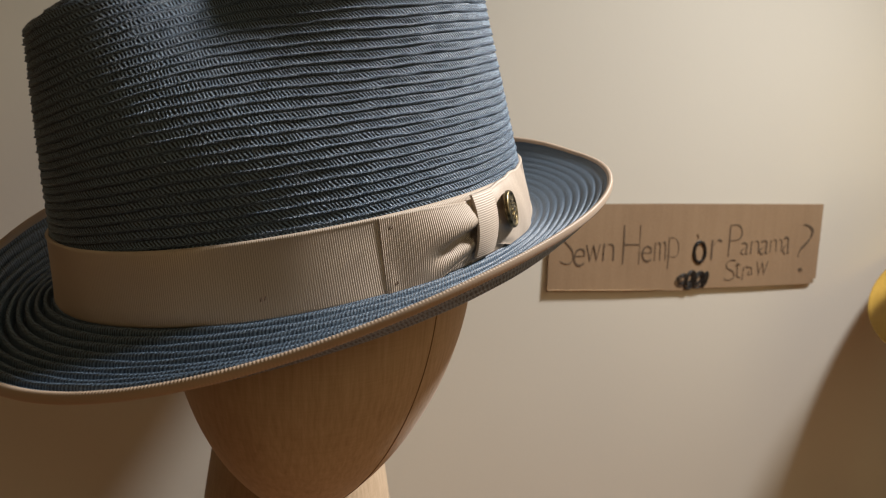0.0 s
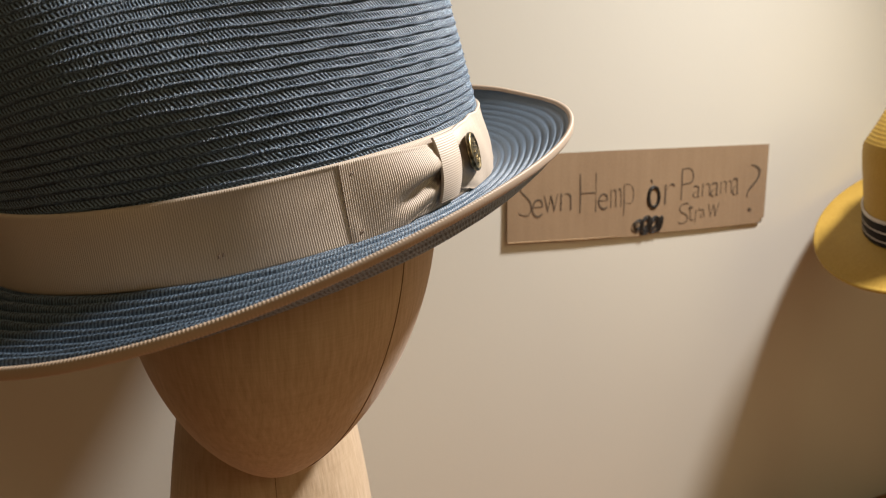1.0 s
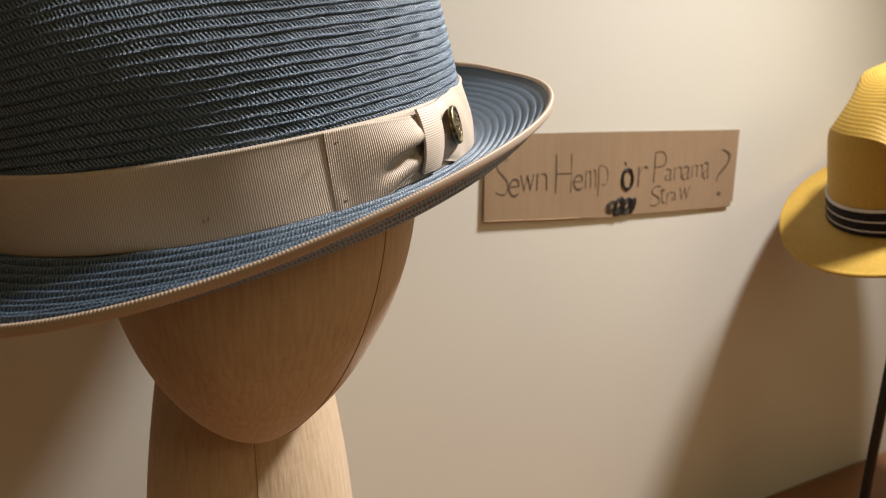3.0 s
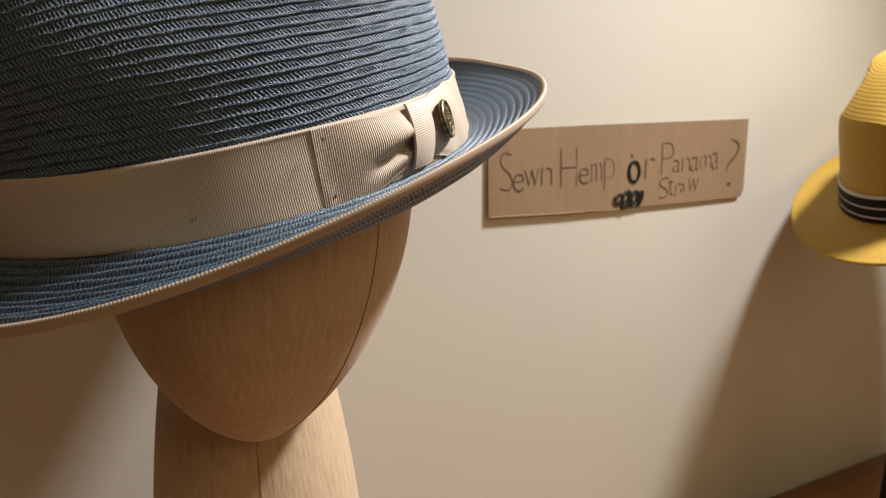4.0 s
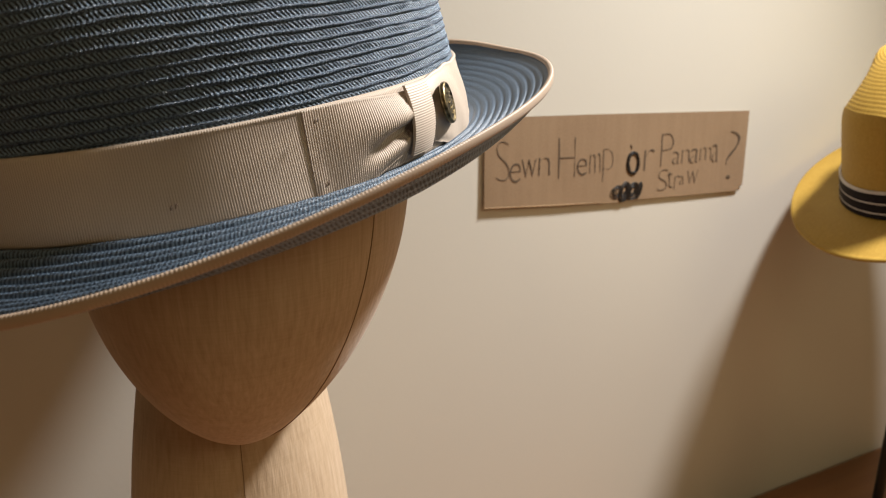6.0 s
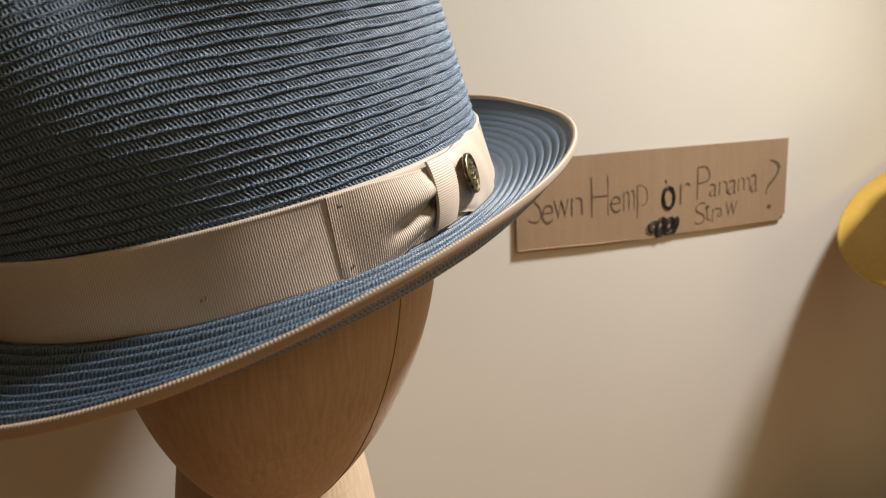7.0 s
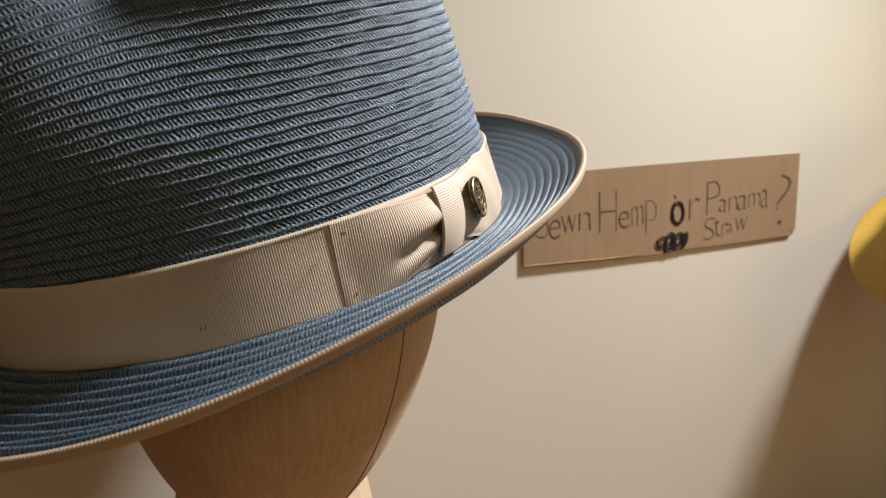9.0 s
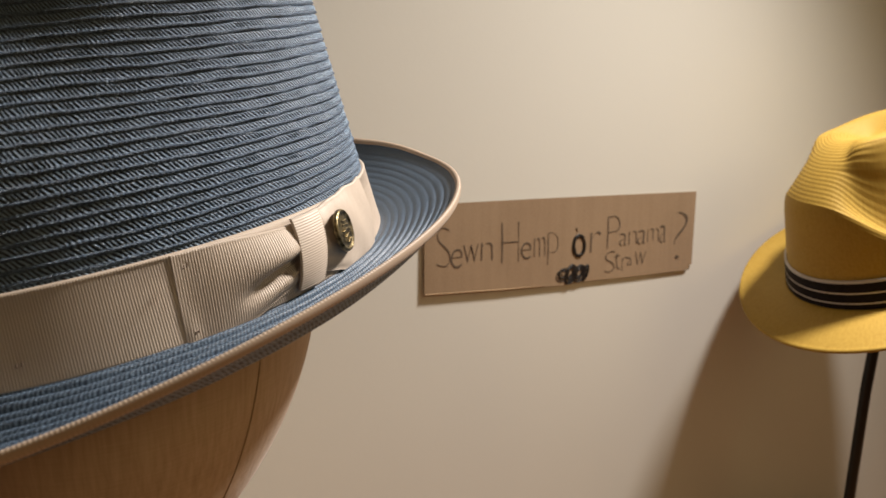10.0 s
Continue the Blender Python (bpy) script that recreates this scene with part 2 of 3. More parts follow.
box("ceiling", (X0 - 0.12, Y0 - 0.12, TOP), (X1 + 0.12, WALL_Y + 0.12, TOP + 0.1), CEILING, 0, "unseen ceiling, warm tone chosen for its bounce light", "ceiling", "structure")


# ---- the table ----
def wooden_table():
    t = tagged(new("wooden_table"), "reddish brown wooden table standing before the wall", "table")
    t.location = (0.3, 0.08, 0)
    as_part("tabletop", bm_mesh("tabletop", box_bm((-0.95, -0.42, TABLE_Z - 0.028), (0.95, 0.3447, TABLE_Z), 0.004), TABLE_WOOD), t)
    leg = bm_mesh("leg", box_bm((-0.03, -0.03, 0), (0.03, 0.03, TABLE_Z - 0.028), 0.004), TABLE_WOOD)
    for x in (-0.88, 0.88):
        for y in (-0.36, 0.22):
            as_part("leg", leg, t).location = (x, y, 0)
    return t


wooden_table()


# ---- the blue hat ----
HAT_C = np.array([0.04206, 0.29046, 1.11124])
HAT_N = np.array([-0.160, -0.118, 0.980])
HAT_N /= np.linalg.norm(HAT_N)
PHI = 0.206
HAT_1 = np.array([math.cos(PHI), math.sin(PHI), 0.0])
HAT_1 -= HAT_N * (HAT_1 @ HAT_N)
HAT_1 /= np.linalg.norm(HAT_1)
HAT_2 = np.cross(HAT_N, HAT_1)
HALF_A, HALF_B, BAND_H, CROWN_H = 0.10364, 0.07582, 0.0258, 0.118
ROW = 0.0034
PINCH = math.radians(-121)


def hat_point(x, y, h):
    return x[..., None] * HAT_1 + y[..., None] * HAT_2 + h[..., None] * HAT_N


def crown_radius(th, h):
    """How far the crown's wall stands in from its foot, and the pinch at the top of its side."""
    k = 0.167 + 0.021 * np.cos(th) + 0.005 * np.sin(th) - 0.037 * np.cos(2 * th)
    d = np.angle(np.exp(1j * (th - PINCH)))
    pinch = 0.038 * np.exp(-((d / 0.58) ** 2)) * smoothstep(0.046, 0.127, h)
    return -k * h - pinch


def hat_wall(th, h, out=0.0):
    saddle = (0.00095 * np.cos(2 * th) - 0.00033 * np.sin(2 * th)) * np.clip(1 - h / 0.06, 0, 1)
    r = crown_radius(th, h) + out
    return hat_point((HALF_A + r) * np.cos(th), (HALF_B + r) * np.sin(th), h + saddle)


def fourier(c, th):
    o = c[0] + 0 * th
    for k in range(1, (len(c) - 1) // 2 + 1):
        o = o + c[2 * k - 1] * np.cos(k * th) + c[2 * k] * np.sin(k * th)
    return o


BRIM_W = [v * 0.01 for v in (3.766, -0.064, 0.449, -0.236, -0.277, -0.006, -0.138)]
BRIM_Z = [v * 0.01 for v in (1.459, 1.134, 1.247, -0.383, -0.452, 0.073, 0.042)]


def brim_dip(th):
    """How far the brim sags between crown and edge: most along the side that faces the table's front."""
    return 0.0018 + 0.0032 * (0.5 + 0.5 * np.cos(th - math.radians(-105))) ** 1.5


def hump(th, centre, width):
    """A soft rise round an angle of the brim, in degrees."""
    return np.exp(-((np.angle(np.exp(1j * (th - math.radians(centre)))) / math.radians(width)) ** 2))


def brim_point(th, s, lift=0.0):
    """The brim: s from 0 at the crown to 1 at its edge."""
    w, z = fourier(BRIM_W, th) - 0.0020 * hump(th, -10, 15), fourier(BRIM_Z, th) - 0.0012 * hump(th, -10, 15)
    saddle = (0.00095 * np.cos(2 * th) - 0.00033 * np.sin(2 * th)) * (1 - s)
    zz = z * s ** (1.9 - 0.95 * hump(th, -15, 50)) - brim_dip(th) * (1 - 0.8 * hump(th, -15, 50)) * np.sin(np.pi * np.clip(s, 0, 1) ** 1.25) + saddle + lift + 0.0018 * hump(th, -80, 28) * smoothstep(0.72, 1.0, s)
    return hat_point((HALF_A + w * s) * np.cos(th), (HALF_B + w * s) * np.sin(th), zz)


def braid_relief(u, phase, count):
    """Height, in metres, of a row of sewn braid: a cord along its edge, then slanting strands, then the groove."""
    cord = np.clip(1 - np.abs((phase - 0.19) / 0.17) ** 2.2, 0, 1) ** 0.7
    flat = smoothstep(0.33, 0.42, phase) * (1 - smoothstep(0.88, 0.96, phase))
    groove = np.exp(-(((phase - 0.98) / 0.07) ** 2)) + np.exp(-(((phase + 0.02) / 0.07) ** 2))
    jitter = 0.5 * np.sin(u * 431.0 + count * 1.7) + 0.4 * np.sin(u * 1130.0 + count * 4.1)
    twist = np.cos(2 * np.pi * (u / 0.0013 - 0.8 * phase) + count * 2.3 + jitter)
    hatch = (0.5 + 0.5 * np.cos(2 * np.pi * (u / STRAND + SLANT * phase) + count * 0.9 + 2 * jitter)) ** 1.3
    uneven = 1 + 0.22 * np.sin(u * 157.0 + count * 2.9) + 0.10 * np.sin(u * 389.0 + count * 5.3)
    return (cord * (0.00070 + 0.00009 * twist) + flat * (0.00002 + 0.00042 * hatch)) * uneven - 0.00042 * groove


def brim_relief(u, phase, count):
    """A row of the brim: a rounded cord, twisted, between two grooves."""
    row = np.clip(1 - (np.abs(2 * phase - 1) / 0.72) ** 2.4, 0, 1)
    jitter = 0.4 * np.sin(u * 431.0 + count * 1.7) + 0.3 * np.sin(u * 1130.0 + count * 4.1)
    twist = np.cos(2 * np.pi * (u / 0.0016 - 1.2 * phase) + count * 2.3 + jitter)
    split = np.exp(-(((phase - 0.55) / 0.07) ** 2))
    return row * (0.00125 + 0.00011 * twist) * (1 + 0.12 * np.sin(u * 157.0 + count * 2.9)) - 0.00010 * split - 0.0015 * (1 - row) ** 3


def straw_hat():
    hat = tagged(new("blue_straw_hat"), "blue sewn hemp straw fedora, tilted on the mannequin head", "hat")
    hat.location = HAT_C
    # more columns on the side that faces the table's front
    sub = 8
    th = np.radians(np.concatenate([np.linspace(-205, -5, 1650, endpoint=False), np.linspace(-5, 155, 300, endpoint=False)]))
    u = th * 0.5 * (HALF_A + HALF_B)
    # crown wall, row by row
    rows = int(round(CROWN_H / ROW))
    levels = np.arange(rows * sub + 1) / sub
    T = np.ones(len(levels))[:, None] * th
    rise = crown_height(th)
    H = (levels / rows)[:, None] * rise
    line = levels[:, None] + noise_rows(T, levels) * np.clip(levels[:, None] - 1, 0, 1)
    wall = hat_wall(T, H, braid_relief(u[None, :], line % 1.0, np.floor(line)))
    # the top: rows that close inwards over a rounded edge and dip to a dent
    nt_ = 14
    s = np.arange(1, nt_ * 5 + 1) / (nt_ * 5)
    edge = crown_radius(th, rise)
    a0, b0 = HALF_A + edge, HALF_B + edge
    S = s[:, None]
    x, y = a0 * np.cos(th) * (1 - S * 0.985), b0 * np.sin(th) * (1 - S * 0.985)
    hh = rise * (1 - S) + S * CROWN_H + 0.010 * np.sin(np.clip(S * 2.4, 0, 1) * np.pi / 2) - 0.024 * smoothstep(0.35, 0.9, S)
    top = hat_point(x, y, hh + braid_relief(u[None, :], (S * nt_ + 0 * th) % 1.0, np.floor(S * nt_)))
    pts = np.concatenate([wall, top])
    v = np.concatenate([line, rows + 1 + S * nt_ + 0 * th])
    uv = np.stack([np.broadcast_to(u, v.shape), v], -1)
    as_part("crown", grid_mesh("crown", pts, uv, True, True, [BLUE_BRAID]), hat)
    # brim: top side out to the edge, then the under side back
    nrow, sub, cols = 11, 9, 1300
    th = np.linspace(0, 2 * np.pi, cols, endpoint=False)
    u = th * 0.5 * (HALF_A + HALF_B)
    lev = np.arange(nrow * sub + 1) / sub
    S = (lev / nrow)[:, None] * np.ones(cols)
    T = np.ones(len(lev))[:, None] * th
    ub = u[None, :] * 1.35
    line = lev[:, None] + 0.04 * np.sin(5 * T + lev[:, None])
    relief = brim_relief(ub, line % 1.0, np.floor(line) + 40)
    relief = relief * smoothstep(0.0, 0.14, S) * (1 - 0.85 * smoothstep(0.91, 0.96, S))
    shallow = 0.06 + 1.6 * (0.5 - 0.5 * np.cos(th - math.radians(20))) ** 0.85 * smoothstep(0.12, 0.42, 0.5 - 0.5 * np.cos(th - math.radians(20)))
    upper = brim_point(T, S, shallow * relief)
    lower = brim_point(T, S, -0.0026 * (1 - 0.5 * smoothstep(0.96, 1.0, S)) - 0.45 * np.maximum(relief, -0.0002))[::-1]
    uv = np.stack([np.broadcast_to(u * 1.35, (2 * len(lev), cols)), np.concatenate([line + 50, line[::-1] + 70])], -1)
    as_part("brim", grid_mesh("brim", np.concatenate([upper, lower]), uv, True, True, [BRIM_BRAID]), hat)
    # ribbed binding folded over the brim's edge
    n = 5760
    tb = np.linspace(0, 2 * np.pi, n, endpoint=False)
    rib = 0.00009 * np.cos(tb * 720)
    wob = 0.006 * np.sin(17 * tb) + 0.004 * np.sin(41 * tb)
    prof = [(0.955, 0.0002), (0.960, 0.0009), (0.972, 0.0010), (0.988, 0.0007), (1.001, 0.0001), (1.009, -0.0005), (1.010, -0.0016), (1.006, -0.0025), (0.998, -0.0029), (0.990, -0.0029), (0.986, -0.0024)]
    # folded further over the top on the side away from the table's front
    back = 1 - (0.5 + 0.5 * np.cos(tb - math.radians(-105))) ** 0.8
    pts = np.array([brim_point(tb, s + (0.3 * wob - 0.034 * back) * (1 if s < 0.962 else 0.5 if s < 0.975 and lift > 0 else 0), lift + 0.0005 * back * (lift > 0) + math.copysign(1, lift) * rib) for s, lift in prof])
    as_part("binding", grid_mesh("binding", pts, None, True, True, [BINDING]), hat, "taupe grosgrain edge binding")
    # ribbon round the foot of the crown
    tb = np.radians(np.concatenate([np.linspace(-205, -5, 3800, endpoint=False), np.linspace(-5, 155, 500, endpoint=False)]))
    rib = 0.00007 * np.cos(tb * 800)
    hs = [-0.0008, 0.0, 0.0008, 0.006, 0.012, 0.018, BAND_H - 0.0014, BAND_H - 0.0007, BAND_H, BAND_H - 0.0006]
    outs = [0.0006, 0.0021, 0.0024, 0.0022, 0.0021, 0.0020, 0.0020, 0.0020, 0.0015, 0.0005]
    slack = 0.0004 * np.sin(5 * tb + 1) + 0.0002 * np.sin(13 * tb)
    pts = np.array([hat_wall(tb, h + 0.0004 * np.sin(4 * tb + 2) * (h > 0.01), o + rib + slack * (0 < h < BAND_H - 0.001)) for h, o in zip(hs, outs)])
    as_part("ribbon", grid_mesh("ribbon", pts, None, True, True, [RIBBON]), hat, "taupe grosgrain hat band")
    bow(hat)
    return hat


def crown_height(th):
    """The crown's edge: lower at the front end."""
    return CROWN_H - 0.021 * np.exp(-((np.angle(np.exp(1j * (th - math.pi))) / 0.7) ** 2))


def noise_rows(T, levels):
    """Slight wander of the sewn rows."""
    lv = levels[:, None]
    return 0.08 * np.sin(3 * T + 0.23 * lv) + 0.04 * np.sin(11 * T - 0.6 * lv) + 0.03 * np.sin(29 * T + 1.9 * np.floor(lv))


def sheet(hat, name, th, h, out, rib, label, thick=0.0011):
    """A ribbon lying on the hat's wall, given by angle, height and distance from it, closed behind."""
    front, back = hat_wall(th, h, out + rib), hat_wall(th, h, np.maximum(out - thick, 0.0004))
    pts = np.concatenate([front, back[::-1], front[:1]])
    # close the two ends with a row that folds back
    pts = np.concatenate([pts[:, :1] * 0 + np.concatenate([back, back[::-1], back[:1]])[:, :1], pts, pts[:, -1:] * 0 + np.concatenate([back, back[::-1], back[:1]])[:, -1:]], 1)
    return as_part(name, grid_mesh(name, pts, None, False, True, [RIBBON]), hat, label)


def bow(hat):
    m = 40
    # flat tail from its cut end to the knot, gathered towards the knot
    n = 640
    q = np.linspace(0, 1, n)[None, :] * np.ones((m, 1))
    p = np.linspace(0, 1, m)[:, None] * np.ones((1, n))
    th = np.radians(-92.0 + 22.4 * q + 1.3 * p * (1 - q) + 2.8 * p * q)
    narrow = smoothstep(0.25, 1.0, q)
    low, high = -0.0022 + 0.0066 * narrow, BAND_H - 0.0002 - 0.0022 * narrow
    h = low + (high - low) * p
    fold = 0.0052 * np.exp(-(((p - 0.40 + 0.16 * (1 - q)) / 0.12) ** 2)) * smoothstep(0.34, 0.80, q)
    ridge = 0.0016 * np.exp(-(((p - 0.62) / 0.2) ** 2)) * smoothstep(0.2, 0.9, q)
    puff = 0.0021 + 0.0008 * smoothstep(0.0, 0.3, q) + 0.0042 * smoothstep(0.0, 0.85, q) * np.sin(np.pi * np.clip(p, 0.03, 0.97)) ** 0.6 + ridge - fold
    puff = puff + 0.0004 * np.exp(-(((q - 0.05) / 0.05) ** 2)) * np.exp(-(((p - 0.15) / 0.2) ** 2))
    rib = 0.00010 * np.cos(2 * np.pi * q * 52)
    puff = puff * (1 - 0.16 * smoothstep(0.82, 1.0, q))
    sheet(hat, "bow_tail", th, h, puff, rib, "gathered taupe ribbon bow tail")
    # wing on the far side of the knot, opening out again
    n = 320
    q = np.linspace(0, 1, n)[None, :] * np.ones((m, 1))
    p = np.linspace(0, 1, m)[:, None] * np.ones((1, n))
    th = np.radians(-67.0 + 27.0 * q + 3.0 * (p - 0.5) * q + 2.6 * p * (1 - q))
    open_ = smoothstep(0.0, 0.55, q)
    frayed = 0.00025 * np.sin(19 * q + 2) * open_ + 0.00008 * np.sin(67 * q) * open_
    low, high = 0.0048 - 0.0060 * open_ + frayed, BAND_H - 0.0016 + 0.0024 * open_ + frayed
    h = low + (high - low) * p
    crease = 0.0018 * np.exp(-(((p - 0.62) / 0.10) ** 2)) * (1 - smoothstep(0.05, 0.5, q))
    crease = crease + 0.0012 * np.exp(-(((p - 0.22) / 0.10) ** 2)) * (1 - smoothstep(0.05, 0.6, q))
    puff = 0.0030 + 0.0034 * (1 - 0.6 * smoothstep(0.2, 1, q)) * np.sin(np.pi * np.clip(p, 0.03, 0.97)) ** 0.7 - crease + 0.00035 * np.sin(7 * p + 11 * q) * np.sin(5 * q + 2) * open_
    sheet(hat, "bow_wing", th, h, puff * (0.70 + 0.30 * smoothstep(0.0, 0.2, q)), 0.00003 * np.cos(2 * np.pi * q * 56), "pale taupe ribbon bow wing")
    # knot: a narrow ribbon wrapped round the middle, its ribs running across
    n = 60
    q = np.linspace(0, 1, n)[None, :] * np.ones((120, 1))
    p = np.linspace(0, 1, 120)[:, None] * np.ones((1, n))
    th = np.radians(-71.6 + (6.6 + 1.0 * (p - 0.5)) * q + 0.7 + 2.8 * p)
    h = 0.0026 + (BAND_H - 0.0030) * p
    wrap = np.sin(np.pi * np.clip(0.06 + 0.88 * p, 0.0, 1.0)) ** 0.75
    puff = 0.0040 + 0.0036 * wrap + 0.0004 * np.sin(np.pi * q)
    sheet(hat, "bow_knot", th, h, puff, 0.00008 * np.cos(2 * np.pi * p * 28), "folded taupe ribbon knot")
    # stitches that hold the ribbon
    for deg, hh, out in ((-115.4, 0.0068, 0.0025), (-114.6, 0.0070, 0.0025), (-90.6, 0.0034, 0.0050), (-90.1, 0.0038, 0.0050), (-89.6, 0.0225, 0.0048), (-89.0, 0.0227, 0.0048)):
        a = math.radians(deg)
        path = [hat_wall(np.array(a + k * 0.0025), np.array(hh + k * 0.0006), out + 0.0004 * (1 - abs(k))) for k in (-1, 0, 1)]
        as_part("stitch", grid_mesh("stitch", tube(path, 0.00022, 6), None, True, True, [THREAD]), hat, "dark sewing stitch")
    button(hat)


def button(hat):
    a = math.radians(-56.8)
    c = hat_wall(np.array(a), np.array(0.0150), 0.0072)
    lean = math.radians(-38)
    out = hat_point(np.array(math.cos(lean) / HALF_A), np.array(math.sin(lean) / HALF_B), np.array(2.0))
    out = out / np.linalg.norm(out)
    up = HAT_N - out * (HAT_N @ out)
    up /= np.linalg.norm(up)
    side = np.cross(up, out)
    n = np.linspace(0, 2 * np.pi, 64, endpoint=False)
    R = 0.0077
    prof = [(0.0001, -0.0012), (0.9, -0.0012), (1.0, -0.0006), (1.0, 0.0003), (0.95, 0.0009), (0.88, 0.0009), (0.83, 0.0004), (0.7, 0.0005), (0.4, 0.0008), (0.0001, 0.0009)]

    def disc(profile):
        return np.array([c + out * z + R * r * (np.cos(n)[:, None] * side + np.sin(n)[:, None] * up) for r, z in profile])

    ob = as_part("button", grid_mesh("button", disc(prof), None, True, True, [BRASS]), hat, "antique brass button pin")
    # raised device: a small shield of bars and a ring
    for k in range(5):
        z = -0.5 + 0.25 * k
        w = 0.42 - 0.10 * abs(k - 2) * 0.9
        path = [c + out * 0.0011 + R * (x * side + (z + 0.06 * math.sin(4 * x + k)) * up) for x in np.linspace(-w, w, 9)]
        as_part("raised_bar", grid_mesh("raised_bar", tube(path, 0.00028, 6), None, True, True, [BRASS]), ob)


straw_hat()


# ---- the mannequin head ----
def mannequin_head():
    cx, cy, turn = 0.0473, 0.2925, -0.4734
    face = np.array([math.sin(turn), -math.cos(turn)])
    side = np.array([-face[1], face[0]])
    n = 120
    a = np.linspace(0, 2 * np.pi, n, endpoint=False)

    def shell(lat, ang, grow=0.0):
        s, c = math.sin(lat), max(math.cos(lat), 0.002) ** 1.357
        X = (0.0658 * c + grow) * np.cos(ang)
        Y = 0.0291 * max(-s, 0.0) ** 1.366 + (0.0800 * c + grow) * np.sin(ang)
        z = 1.104 + (0.1082 if s < 0 else 0.088) * s - grow * (1 if s < -0.9 else 0)
        return np.stack([cx + X * side[0] + Y * face[0], cy + X * side[1] + Y * face[1], 0 * ang + z], -1)

    def neck_radius(z):
        k = 1.055 - z
        return 0.0311 + 0.2433 * k - 0.6153 * k * k if k < 0.16 else 0.0543 + 0.0464 * (k - 0.16) + 0.12 * max(k - 0.2, 0) ** 2 * 2

    head = np.array([shell(lat, a) for lat in np.radians(np.linspace(-90, 62, 90))])
    rings = [(0.001, TABLE_Z), (neck_radius(TABLE_Z) - 0.004, TABLE_Z), (neck_radius(TABLE_Z), TABLE_Z + 0.004)]
    rings += [(neck_radius(z), z) for z in np.linspace(TABLE_Z + 0.01, 1.075, 60)]
    ncx, ncy = 0.0349, 0.3160
    neck = np.array([np.stack([ncx + r * np.cos(a), ncy + r * np.sin(a), 0 * a + z], -1) for r, z in rings])
    pieces = [grid_mesh("mannequin_head", neck, None, True, True, [LINEN, SEAM]), grid_mesh("egg", head, None, True, True, [LINEN])]
    # seams: down one side of the face to the chin, and down the front of the neck
    for deg in (30,):
        path = [shell(lat, np.array(radians(deg)), 0.0001) for lat in np.radians(np.linspace(-86, 10, 70))]
        pieces.append(grid_mesh("seam", tube(path, 0.00021, 8), None, True, True, [SEAM]))
    fx = math.atan2(0.2254 - ncy, 0.0269 - ncx)
    path = [(ncx + (neck_radius(z) + 0.0001) * math.cos(fx), ncy + (neck_radius(z) + 0.0001) * math.sin(fx), z) for z in np.linspace(0.76, 1.03, 60)]
    pieces.append(grid_mesh("seam", tube(path, 0.00016, 8), None, True, True, [SEAM]))
    bm = bmesh.new()
    for k, me in enumerate(pieces):
        first = len(bm.faces)
        bm.from_mesh(me)
        bm.faces.ensure_lookup_table()
        for f in bm.faces[first:]:
            f.smooth, f.material_index = True, int(k > 1)
    me = pieces[0]
    bm.to_mesh(me)
    bm.free()
    return tagged(new("mannequin_head", me), "linen covered mannequin head standing on the table", "mannequin")


mannequin_head()


# ---- the cardboard sign ----
WORDS = {
    "sewn": [("S", 0.2415, 0.2538, 1.0685, 1.0976), ("e", 0.2539, 0.2635, 1.0669, 1.0813), ("w", 0.2645, 0.2774, 1.0696, 1.0836), ("n", 0.2794, 0.2900, 1.0704, 1.0842)],
    "hemp": [("H", 0.2978, 0.3136, 1.0672, 1.0981), ("e", 0.3155, 0.3250, 1.0685, 1.0818), ("m", 0.3277, 0.3386, 1.0695, 1.0847), ("p", 0.3410, 0.3515, 1.0621, 1.0878)],
    "or": [("o", 0.3656, 0.3796, 1.0651, 1.0851), ("r", 0.3837, 0.3949, 1.0688, 1.0857)],
    "panama": [("P", 0.4018, 0.4152, 1.0710, 1.0977), ("a", 0.4152, 0.4236, 1.0719, 1.0827), ("n", 0.4255, 0.4348, 1.0723, 1.0837), ("a", 0.4354, 0.4455, 1.0717, 1.0842), ("m", 0.4467, 0.4604, 1.0735, 1.0845), ("a", 0.4610, 0.4693, 1.0713, 1.0870), ("?", 0.4759, 0.4946, 1.0550, 1.0973)],
    "straw": [("S", 0.3995, 0.4111, 1.0501, 1.0679), ("t", 0.4110, 0.4176, 1.0519, 1.0659), ("r", 0.4191, 0.4244, 1.0504, 1.0619), ("a", 0.4248, 0.4308, 1.0540, 1.0615), ("w", 0.4333, 0.4461, 1.0531, 1.0653)],
}
CARD_FRONT = WALL_Y - 0.0011


